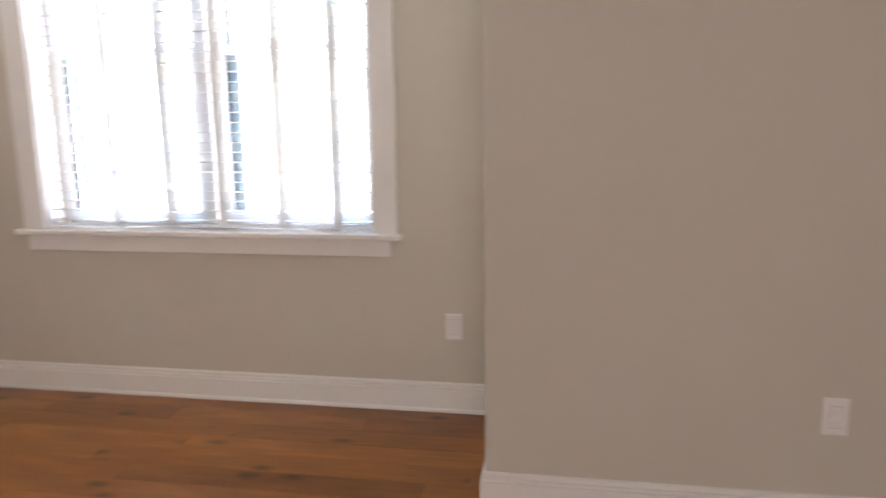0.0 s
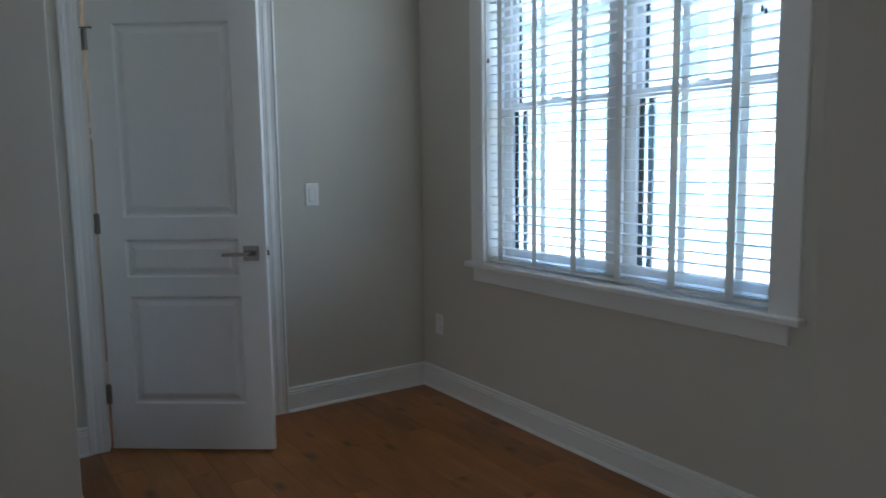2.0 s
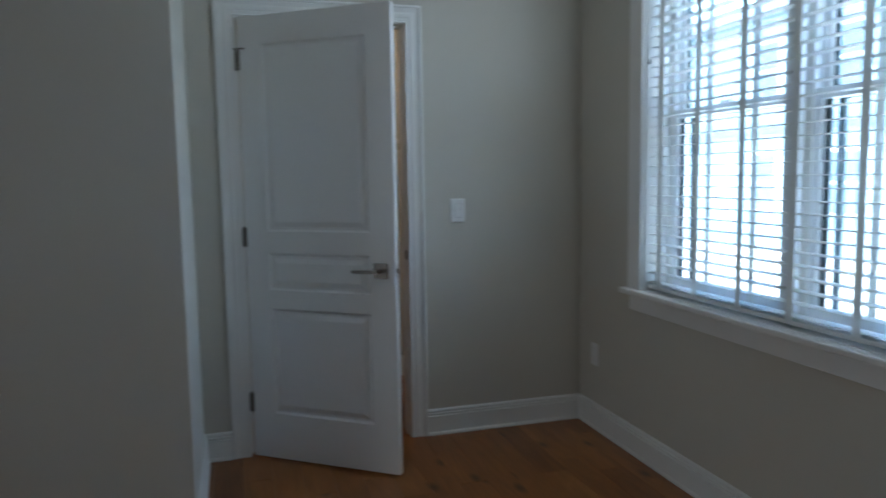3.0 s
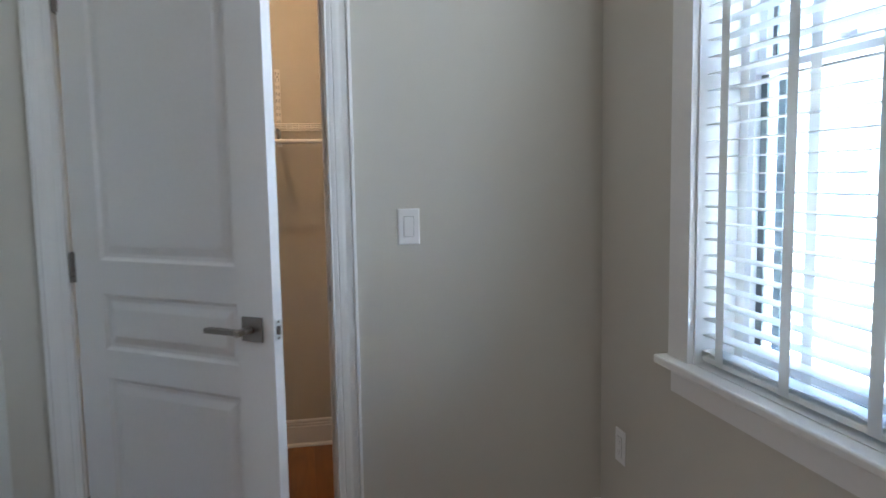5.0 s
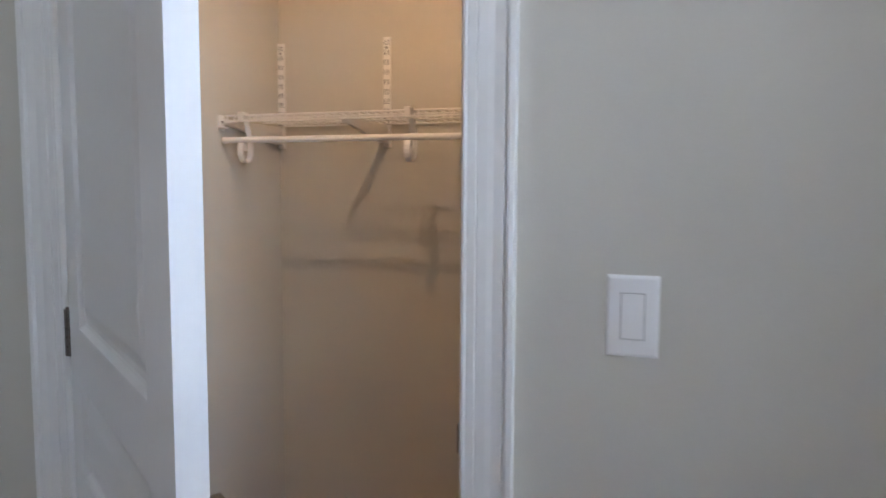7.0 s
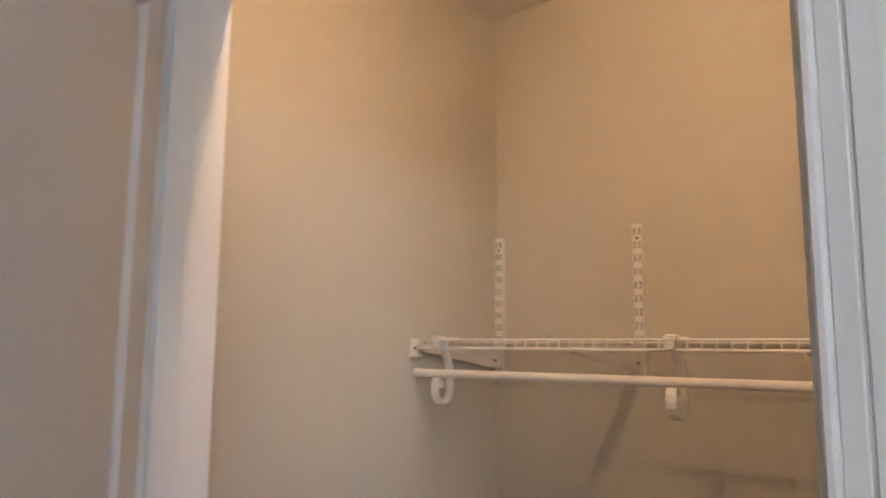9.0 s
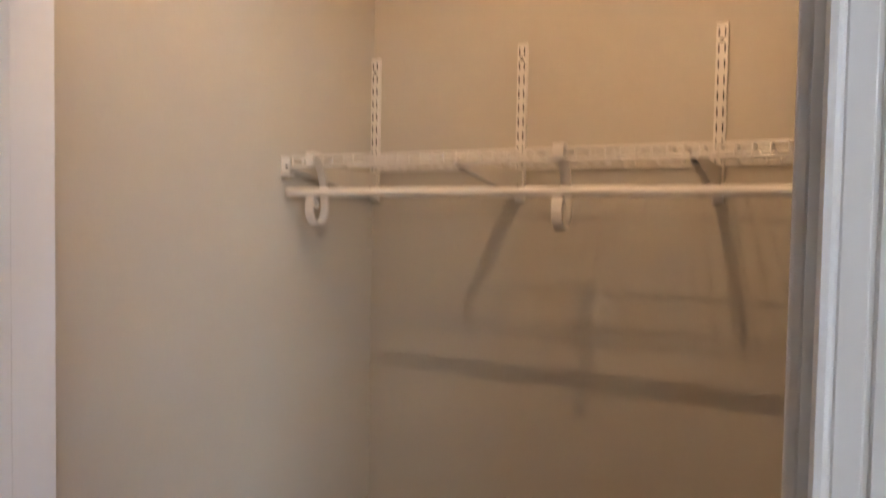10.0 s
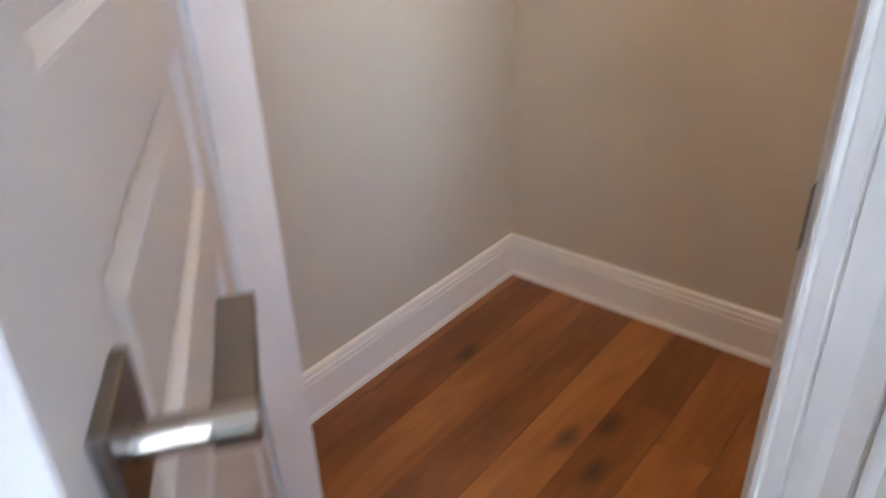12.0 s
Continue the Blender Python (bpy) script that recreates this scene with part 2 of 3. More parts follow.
def strip(points, x0, x1, thick, bm=None):
    """A bent flat strap: a polyline in the y-z plane with a thickness, from x0 to x1."""
    bm = bm or bmesh.new()
    rows = []
    for i, (y, z) in enumerate(points):
        a = points[max(i - 1, 0)]
        b = points[min(i + 1, len(points) - 1)]
        d = Vector((b[0] - a[0], b[1] - a[1])).normalized()
        n = Vector((-d.y, d.x)) * thick / 2
        rows.append([bm.verts.new((x, y + s * n.x, z + s * n.y)) for x, s in ((x0, 1), (x1, 1), (x1, -1), (x0, -1))])
    for r, q in zip(rows, rows[1:]):
        for k in range(4):
            bm.faces.new((r[k], r[(k + 1) % 4], q[(k + 1) % 4], q[k]))
    bm.faces.new(rows[0]); bm.faces.new(rows[-1])
    return bm


def structure(name, bm, mat, label, category):
    return tagged(finish(name, bm, mat), label, category, kind="structure")


# ---- plan ----
ROOM_H, CLOSET_H = 2.74, 2.45
HX, HY = -1.722, -0.016          # hinge line of the closet door
JL, JR = -1.732, -0.951          # faces of the door jambs
DOOR_TOP = 2.045
CL, CB, CR = -1.953, 1.139, -0.10   # closet: left wall, back wall, right wall
LX, LY = -1.945, -0.83           # corner of the wall beside the closet
RX, RY = -0.765, -2.73           # corner of the projecting wall beside the window
WEST, SOUTH = -5.0, -6.0
WY0, WY1 = -0.600, -2.182        # window opening
WZ0, WZ1 = 0.79, 2.34

# walls
bm = box(LX, JL - 0.018, 0, 0.12, 0, ROOM_H)
box(JR + 0.018, 0, 0, 0.12, 0, ROOM_H, bm=bm)
box(JL - 0.018, JR + 0.018, 0, 0.12, DOOR_TOP + 0.021, ROOM_H, bm=bm)
structure("wall_north", bm, WALL, "greige painted wall with the closet doorway in it", "wall")
bm = box(0, 0.22, WY0, 0.12, 0, ROOM_H)
box(0, 0.22, RY, WY1, 0, ROOM_H, bm=bm)
box(0, 0.22, WY1, WY0, 0, WZ0 - 0.026, bm=bm)
box(0, 0.22, WY1, WY0, WZ1, ROOM_H, bm=bm)
structure("wall_east", bm, WALL, "greige painted wall round the tall window", "wall")
structure("wall_projection", box(RX, 0.22, SOUTH, RY, 0, ROOM_H, 0.004), WALL, "greige painted projecting wall beside the window", "wall")
structure("wall_corner_block", box(WEST, LX, LY, 0.12, 0, ROOM_H, 0.004), WALL, "greige painted wall with an outside corner by the closet", "wall")
OY0, OY1, OZ = -4.7, -2.1, 2.30   # unseen opening, added to let the fill lamp in
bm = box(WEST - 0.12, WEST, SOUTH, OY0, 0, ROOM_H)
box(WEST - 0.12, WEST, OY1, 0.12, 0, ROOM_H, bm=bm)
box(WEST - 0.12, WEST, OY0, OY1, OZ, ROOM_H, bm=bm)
structure("wall_west", bm, WALL, "plain greige painted wall with an unseen opening added for fill light", "wall")
structure("wall_south", box(WEST - 0.12, 0.22, SOUTH - 0.12, SOUTH, 0, ROOM_H), WALL, "plain greige painted wall", "wall")
# closed box added round the fill lamp, out of view
bm = box(-7.2, WEST - 0.12, OY0 - 0.12, OY0, 0, OZ)
box(-7.2, WEST - 0.12, OY1, OY1 + 0.12, 0, OZ, bm=bm)
box(-7.32, -7.2, OY0 - 0.12, OY1 + 0.12, 0, OZ, bm=bm)
structure("wall_fill_box", bm, WALL, "plain greige walls of the unseen box added round the fill lamp", "wall")
structure("ceiling_fill_box", box(-7.32, WEST - 0.12, OY0 - 0.12, OY1 + 0.12, OZ, OZ + 0.12), CEIL, "white painted ceiling of the unseen box added round the fill lamp", "ceiling")
structure("floor_hall", box(-7.32, WEST, OY0 - 0.12, OY1 + 0.12, -0.05, -0.001), WOOD, "stained wood floor of the unseen box added round the fill lamp", "floor")
structure("closet_wall_left", box(CL - 0.10, CL, 0.12, CB + 0.1, 0, ROOM_H), CLOSET, "greige painted closet side wall, colour toned down for the dim closet", "wall")
structure("closet_wall_back", box(CL, CR + 0.1, CB, CB + 0.1, 0, ROOM_H), CLOSET, "greige painted closet back wall, colour toned down for the dim closet", "wall")
structure("closet_wall_right", box(CR, CR + 0.1, 0.12, CB, 0, ROOM_H), CLOSET, "greige painted closet side wall, colour toned down for the dim closet", "wall")
structure("closet_ceiling", box(CL, CR, 0.12, CB, CLOSET_H, ROOM_H), CEIL, "white painted closet ceiling", "ceiling")
structure("ceiling", box(WEST - 0.12, 0.22, SOUTH - 0.12, CB + 0.1, ROOM_H, ROOM_H + 0.12), CEIL, "white painted ceiling", "ceiling")

# baseboards
BASE = [(0, 0), (0.022, 0), (0.021, 0.010), (0.015, 0.017), (0.015, 0.098), (0.009, 0.1005), (0.0135, 0.104), (0.0135, 0.112), (0.007, 0.1145),
        (0.0105, 0.119), (0.0095, 0.128), (0.004, 0.133), (0, 0.133)]
for p, q, out, m0, m1 in (
        ((JR + 0.090, 0, 0), (0, 0, 0), (0, -1, 0), 0, 1),
        ((LX, 0, 0), (JL - 0.090, 0, 0), (0, -1, 0), 1, 0),
        ((LX, LY, 0), (LX, 0, 0), (1, 0, 0), -1, 1),
        ((WEST, LY, 0), (LX, LY, 0), (0, -1, 0), 1, -1),
        ((0, 0, 0), (0, RY, 0), (-1, 0, 0), 1, 1),
        ((0, RY, 0), (RX, RY, 0), (0, 1, 0), 1, -1),
        ((RX, RY, 0), (RX, SOUTH, 0), (-1, 0, 0), -1, 1),
        ((WEST, LY, 0), (WEST, OY1, 0), (1, 0, 0), 1, 0),
        ((WEST, OY0, 0), (WEST, SOUTH, 0), (1, 0, 0), 0, 1),
        ((CL, 0.12, 0), (CL, CB, 0), (1, 0, 0), 1, 1),
        ((CL, CB, 0), (CR, CB, 0), (0, -1, 0), 1, 1),
        ((CR, CB, 0), (CR, 0.12, 0), (-1, 0, 0), 1, 1)):
    structure("baseboard", extrude(p, q, out, BASE, m0, m1), TRIM, "white painted moulded baseboard along the wall", "baseboard")

# ---- closet doorway: jamb, stop, casing ----
frame_1 = thing("door_frame", "white painted closet door frame with fluted casing", "door frame", (0, 0, 0), kind="structure")
part("jamb", box(JL - 0.018, JL, -0.001, 0.131, 0, DOOR_TOP + 0.003), TRIM, frame_1)
part("jamb", box(JR, JR + 0.018, -0.001, 0.131, 0, DOOR_TOP + 0.003), TRIM, frame_1)
part("head_jamb", box(JL - 0.018, JR + 0.018, -0.001, 0.131, DOOR_TOP + 0.003, DOOR_TOP + 0.021), TRIM, frame_1)
part("stop", box(JL, JL + 0.011, 0.036, 0.074, 0, DOOR_TOP + 0.003, 0.002), TRIM, frame_1)
part("stop", box(JR - 0.008, JR, 0.036, 0.074, 0, DOOR_TOP + 0.003, 0.002), TRIM, frame_1)
part("stop", box(JL + 0.011, JR - 0.008, 0.036, 0.074, DOOR_TOP - 0.008, DOOR_TOP + 0.003, 0.002), TRIM, frame_1)
# profile: (height off the wall, distance from the inner edge)
CAS = [(0, 0), (0.010, 0), (0.0135, 0.002), (0.0135, 0.0055), (0.0112, 0.0075), (0.0108, 0.0090), (0.0120, 0.0100), (0.0120, 0.0215),
       (0.0098, 0.0223), (0.0098, 0.0247), (0.0125, 0.0260), (0.0125, 0.040), (0.0112, 0.050), (0.0130, 0.060), (0.0145, 0.0675),
       (0.0112, 0.0685), (0.0112, 0.0708), (0.0180, 0.0724), (0.019, 0.076), (0.0175, 0.0835), (0.015, 0.084), (0, 0.084)]


def casing(x_in, side, y, out, top, parent):
    """One upright of casing; side is the way from its inner to its outer edge. Mitred at the head."""
    bm = bmesh.new()
    lo = [bm.verts.new((x_in + side * u, y + out * d, 0)) for d, u in CAS]
    hi = [bm.verts.new((x_in + side * u, y + out * d, top + u)) for d, u in CAS]
    for i in range(len(CAS)):
        j = (i + 1) % len(CAS)
        bm.faces.new((lo[i], lo[j], hi[j], hi[i]))
    bm.faces.new(lo); bm.faces.new(hi)
    part("casing", bm, TRIM, parent)


def head_casing(x0, x1, y, out, top, parent):
    bm = bmesh.new()
    a = [bm.verts.new((x0 - u, y + out * d, top + u)) for d, u in CAS]
    b = [bm.verts.new((x1 + u, y + out * d, top + u)) for d, u in CAS]
    for i in range(len(CAS)):
        j = (i + 1) % len(CAS)
        bm.faces.new((a[i], a[j], b[j], b[i]))
    bm.faces.new(a); bm.faces.new(b)
    part("head_casing", bm, TRIM, parent)


for y, out in ((0.0, -1), (0.12, 1)):
    casing(JL - 0.005, -1, y, out, DOOR_TOP + 0.008, frame_1)
    casing(JR + 0.005, 1, y, out, DOOR_TOP + 0.008, frame_1)
    head_casing(JL - 0.005, JR + 0.005, y, out, DOOR_TOP + 0.008, frame_1)

strike = part("strike_plate", box(JR - 0.0018, JR, -0.006, 0.032, 0.908, 0.955, 0.0006), NICKEL, frame_1, "satin nickel strike plate")
part("strike_hole", box(JR - 0.0024, JR - 0.0012, 0.003, 0.024, 0.917, 0.946), SLOT, strike)

# ---- the closet door ----
DW, DT, DH = 0.757, 0.035, 2.030
door_1 = thing("door_1", "white painted three-panel closet door standing ajar", "door", (HX, HY, 0.012), -36.9, kind="structure")
XB = [0.003, 0.118, 0.637, DW]
ZB = [0.0, 0.212, 0.714, 0.796, 0.970, 1.066, 1.908, DH]
PANELS = ((1, 1), (1, 3), (1, 5))
bm = bmesh.new()
for side, y in ((-1, 0.0), (1, DT)):
    for i in range(3):
        for k in range(7):
            if (i, k) not in PANELS:
                bm.faces.new([bm.verts.new((x, y, z)) for x, z in ((XB[i], ZB[k]), (XB[i + 1], ZB[k]), (XB[i + 1], ZB[k + 1]), (XB[i], ZB[k + 1]))])
for c in (((XB[0], 0, 0), (XB[0], DT, 0), (XB[0], DT, DH), (XB[0], 0, DH)), ((DW, 0, 0), (DW, DT, 0), (DW, DT, DH), (DW, 0, DH)),
          ((XB[0], 0, 0), (DW, 0, 0), (DW, DT, 0), (XB[0], DT, 0)), ((XB[0], 0, DH), (DW, 0, DH), (DW, DT, DH), (XB[0], DT, DH))):
    bm.faces.new([bm.verts.new(v) for v in c])
bmesh.ops.remove_doubles(bm, verts=bm.verts, dist=1e-5)
part("slab", bm, DOORP, door_1)
for i, k in PANELS:
    bm = bmesh.new()
    x0, x1, z0, z1 = XB[i], XB[i + 1], ZB[k], ZB[k + 1]
    for s, y in ((1, 0.0), (-1, DT)):
        loops = []
        for off, dep in ((0, 0), (0.003, 0.0005), (0.009, 0.0085), (0.013, 0.0108), (0.022, 0.0108), (0.026, 0.0100), (0.044, 0.0035), (0.048, 0.0028)):
            loops.append([bm.verts.new((x, y + s * dep, z)) for x, z in ((x0 + off, z0 + off), (x1 - off, z0 + off), (x1 - off, z1 - off), (x0 + off, z1 - off))])
        for a, b in zip(loops, loops[1:]):
            for c in range(4):
                bm.faces.new((a[c], a[(c + 1) % 4], b[(c + 1) % 4], b[c]))
        bm.faces.new(loops[-1])
    part("panel", bm, DOORP, door_1)

# lever handles, one on each face
LZ, LXD = 0.905, 0.690
for s, y in ((-1, 0.0), (1, DT)):
    ys = sorted((y, y + s * 0.009))
    handle = part("handle", box(LXD - 0.033, LXD + 0.033, ys[0], ys[1], LZ - 0.033, LZ + 0.033, 0.0015), NICKEL, door_1, "satin nickel lever handle on a square rose")
    part("neck", rod((LXD, y + s * 0.008, LZ), (LXD, y + s * 0.067, LZ), 0.0098, 24), NECK, handle, "nickel neck of the lever, its highlight put into the colour")
    ys = sorted((y + s * 0.044, y + s * 0.067))
    part("lever", box(LXD - 0.112, LXD + 0.0115, ys[0], ys[1], LZ - 0.0062, LZ + 0.0068, 0.0018), NICKEL, handle)
latch = part("latch_plate", box(DW - 0.001, DW + 0.0012, 0.005, 0.030, LZ - 0.029, LZ + 0.029, 0.0005), STEEL, door_1, "bright steel latch plate on the door edge")
bm = bmesh.new()
v = [bm.verts.new(c) for c in ((DW, 0.010, LZ - 0.011), (DW, 0.025, LZ - 0.011), (DW, 0.010, LZ + 0.011), (DW, 0.025, LZ + 0.011),
                               (DW + 0.012, 0.010, LZ - 0.011), (DW + 0.004, 0.025, LZ - 0.011), (DW + 0.012, 0.010, LZ + 0.011), (DW + 0.004, 0.025, LZ + 0.011))]
for f in ((0, 1, 3, 2), (4, 6, 7, 5), (0, 4, 5, 1), (2, 3, 7, 6), (0, 2, 6, 4), (1, 5, 7, 3)):
    bm.faces.new([v[i] for i in f])
part("latch_bolt", bm, NICKEL, latch)
for dz in (-0.0215, 0.0215):
    part("screw", rod((DW + 0.0010, 0.0175, LZ + dz), (DW + 0.0020, 0.0175, LZ + dz), 0.0038, 12), NICKEL, latch)

# hinge-pin stop on the top hinge
stop_pin = part("hinge_stop", box(-0.016, 0.036, -0.011, 0.001, 1.8885, 1.8945, 0.0015), NICKEL, door_1, "small nickel hinge-pin door stop")
part("bumper", rod((0.031, -0.006, 1.8915), (0.031, 0.0, 1.8915), 0.005, 10), SLOT, stop_pin)

# hinges
for z in (0.225, 1.009, 1.809):
    hinge = part("hinge", rod((0, 0.0, z - 0.012), (0, 0.0, z + 0.077), 0.0086, 16), NICKEL, door_1, "satin nickel butt hinge")
    part("leaf", box(-0.0135, 0.0125, -0.0030, -0.0014, z - 0.012, z + 0.077, 0.0005), NICKEL, hinge)
    part("leaf", box(0.002, 0.0032, 0.002, 0.030, z - 0.012, z + 0.077), NICKEL, hinge)
    for zz in (z + 0.006, z + 0.024, z + 0.041, z + 0.059):
        part("knuckle_joint", rod((0, 0, zz - 0.0006), (0, 0, zz + 0.0006), 0.0088, 16), SLOT, hinge)
    part("pin_cap", rod((0, 0, z + 0.077), (0, 0, z + 0.081), 0.0055, 12), NICKEL, hinge)
for z in (0.225, 1.009, 1.809):
    leaf = part("hinge_leaf", box(JL, JL + 0.0012, -0.012, 0.022, z, z + 0.089), NICKEL, frame_1, "satin nickel hinge leaf let into the jamb")
    for zz, yy in ((z + 0.012, 0.012), (z + 0.044, 0.004), (z + 0.077, 0.012)):
        part("screw", rod((JL + 0.001, yy, zz), (JL + 0.002, yy, zz), 0.0035, 10), SLOT, leaf)


# ---- wall plates ----
def plate(name, label, at, rz, kind):
    """A wall plate facing its own -y; kind 'rocker' or 'duplex'."""
    w, h = (0.0375, 0.060) if kind == "rocker" else (0.0355, 0.058)
    ob = thing(name, label, "light switch" if kind == "rocker" else "power outlet", at, rz, "wall plates")
    bm = bmesh.new()
    loops = []
    for off, d in ((0, 0), (0, -0.0025), (0.002, -0.0045), (0.005, -0.0058)):
        loops.append([bm.verts.new((x, d, z)) for x, z in ((-w + off, -h + off), (w - off, -h + off), (w - off, h - off), (-w + off, h - off))])
    for a, b in zip(loops, loops[1:]):
        for c in range(4):
            bm.faces.new((a[c], a[(c + 1) % 4], b[(c + 1) % 4], b[c]))
    bm.faces.new(loops[-1]); bm.faces.new(loops[0])
    part("cover_plate", bm, PLASTIC, ob)
    part("gap", box(-0.0175, 0.0175, -0.0061, -0.0050, -0.0345, 0.0345), JOINT, ob)
    if kind == "rocker":
        bm = bmesh.new()
        v = [bm.verts.new(c) for c in ((-0.0162, -0.0058, -0.0332), (0.0162, -0.0058, -0.0332), (0.0162, -0.0058, 0.0332), (-0.0162, -0.0058, 0.0332),
                                       (-0.0155, -0.0105, -0.0325), (0.0155, -0.0105, -0.0325), (0.0155, -0.0072, 0.0325), (-0.0155, -0.0072, 0.0325))]
        for f in ((4, 5, 6, 7), (0, 1, 5, 4), (1, 2, 6, 5), (2, 3, 7, 6), (3, 0, 4, 7)):
            bm.faces.new([v[i] for i in f])
        part("rocker", bm, PLASTIC, ob)
        screws = (-0.0485, 0.0485)
    else:
        face = part("receptacle", box(-0.0163, 0.0163, -0.0075, -0.0055, -0.0333, 0.0333, 0.001), PLASTIC, ob)
        for dz in (-0.0175, 0.0175):
            for dx in (-0.0063, 0.0063):
                part("slot", box(dx - 0.0007, dx + 0.0007, -0.0079, -0.0070, dz - 0.001, dz + 0.006), JOINT, face)
            part("ground_hole", rod((0, -0.0079, dz - 0.0075), (0, -0.0070, dz - 0.0075), 0.0020, 8), JOINT, face)
        screws = (-0.0485, 0.0485)
    for dz in screws:
        part("screw", rod((0, -0.0056, dz), (0, -0.0064, dz), 0.0028, 12), PLASTIC, ob)
    return ob


plate("light_switch", "white rocker light switch on the greige wall", (-0.687, 0, 1.146), 0, "rocker")
plate("power_outlet", "white duplex power outlet near the room corner", (0, -0.165, 0.388), -90, "duplex")
plate("power_outlet", "white duplex power outlet below the window's end", (0, -2.512, 0.386), -90, "duplex")
plate("power_outlet", "white duplex power outlet on the projecting wall", (RX, -3.775, 0.386), -90, "duplex")
plate("power_outlet", "white duplex power outlet on the corner wall", (-2.665, LY, 0.320), 0, "duplex")

# ---- the window ----
window_1 = thing("window_1", "white twin double-hung window with flat painted trim", "window", (0, 0, 0), kind="structure")
part("casing", box(-0.019, 0, WY0 - 0.009, WY0 + 0.094, WZ0, WZ1 + 0.004, 0.0015), TRIM, window_1)
part("casing", box(-0.019, 0, WY1 - 0.094, WY1 + 0.009, WZ0, WZ1 + 0.004, 0.0015), TRIM, window_1)
part("head_casing", box(-0.021, 0, WY1 - 0.104, WY0 + 0.104, WZ1 + 0.004, WZ1 + 0.110, 0.0015), TRIM, window_1)
bm = box(-0.052, 0.0, -2.298, -0.480, WZ0 - 0.026, WZ0, 0.006)
part("window_sill", bm, TRIM, window_1)
part("window_sill", box(0.0, 0.12, WY1, WY0, WZ0 - 0.026, WZ0), TRIM, window_1)
part("apron", box(-0.018, 0, -2.245, -0.521, 0.690, WZ0 - 0.026, 0.002), TRIM, window_1)
part("jamb", box(0, 0.12, WY0 - 0.016, WY0, WZ0, WZ1), TRIM, window_1)
part("jamb", box(0, 0.12, WY1, WY1 + 0.016, WZ0, WZ1), TRIM, window_1)
part("head_jamb", box(0, 0.12, WY1 + 0.016, WY0 - 0.016, WZ1 - 0.016, WZ1), TRIM, window_1)
MID = (WY0 + WY1) / 2
part("mullion", box(0.075, 0.20, MID - 0.030, MID + 0.030, WZ0, WZ1 - 0.016, 0.003), VINYL, window_1)
MEET = 1.575
for a, b in ((WY0 - 0.016, MID + 0.030), (MID - 0.030, WY1 + 0.016)):
    # frame of one unit
    part("window_frame", box(0.12, 0.20, a - 0.022, a, WZ0, WZ1 - 0.016), VINYL, window_1)
    part("window_frame", box(0.12, 0.20, b, b + 0.022, WZ0, WZ1 - 0.016), VINYL, window_1)
    part("window_frame", box(0.12, 0.20, b + 0.022, a - 0.022, WZ1 - 0.040, WZ1 - 0.016), VINYL, window_1)
    part("window_frame", box(0.12, 0.20, b + 0.022, a - 0.022, WZ0 - 0.01, WZ0 + 0.020), VINYL, window_1)
    for nm, x, z0, z1 in (("lower_sash", 0.125, WZ0 + 0.020, MEET + 0.018), ("upper_sash", 0.155, MEET - 0.018, WZ1 - 0.040)):
        y1, y0 = a - 0.022, b + 0.022
        bm = box(x, x + 0.028, y1 - 0.032, y1, z0, z1, 0.002)
        box(x, x + 0.028, y0, y0 + 0.032, z0, z1, 0.002, bm=bm)
        box(x, x + 0.028, y0 + 0.032, y1 - 0.032, z0, z0 + (0.040 if nm == "lower_sash" else 0.036), 0.002, bm=bm)
        box(x, x + 0.028, y0 + 0.032, y1 - 0.032, z1 - 0.036, z1, 0.002, bm=bm)
        sash = part(nm, bm, VINYL, window_1)
        pane = part("pane", box(x + 0.012, x + 0.016, y0 + 0.030, y1 - 0.030, z0 + 0.034, z1 - 0.034), GLASS, sash, "clear glass pane")
        pane.visible_shadow = False
        if nm == "lower_sash":
            lock = part("sash_lock", box(x - 0.004, x + 0.016, (y0 + y1) / 2 - 0.028, (y0 + y1) / 2 + 0.028, z1, z1 + 0.012, 0.003), VINYL, sash)
    # dark half screen outside the lower sash, and dark glazing strips along the stiles
    y1, y0 = a - 0.062, b + 0.022
    bm = box(0.188, 0.200, y1 - 0.030, y1, WZ0 + 0.02, MEET, 0.001)
    box(0.188, 0.200, y0, y0 + 0.030, WZ0 + 0.02, MEET, 0.001, bm=bm)
    box(0.188, 0.200, y0 + 0.030, y1 - 0.030, WZ0 + 0.02, WZ0 + 0.044, 0.001, bm=bm)
    box(0.188, 0.200, y0 + 0.030, y1 - 0.030, MEET - 0.020, MEET, 0.001, bm=bm)
    part("screen_frame", bm, SCREEN, window_1, "dark bronze half-screen frame")
    part("glazing_strip", box(0.1445, 0.1525, a - 0.080, a - 0.054, WZ0 + 0.060, MEET - 0.02, 0.001), SCREEN, window_1, "dark glazing strip")
    part("glazing_strip", box(0.1745, 0.1825, a - 0.072, a - 0.054, MEET + 0.02, WZ1 - 0.076, 0.001), SCREEN, window_1, "dark glazing strip")

# ---- the blind ----
blind = thing("window_blind", "white faux-wood slatted blind with cloth tapes, slats open", "window blind", (0.044, MID, 0))
BW = (WY0 - WY1) / 2 - 0.022
part("head_rail", box(-0.028, 0.028, -BW, BW, WZ1 - 0.062, WZ1 - 0.016, 0.002), BLIND, blind)
part("valance", box(-0.040, -0.030, -BW, BW, WZ1 - 0.088, WZ1 - 0.017, 0.003), BLIND, blind)
part("bottom_rail", box(-0.026, 0.026, -BW, BW, 0.800, 0.816, 0.004), BLIND, blind)
bm = bmesh.new()
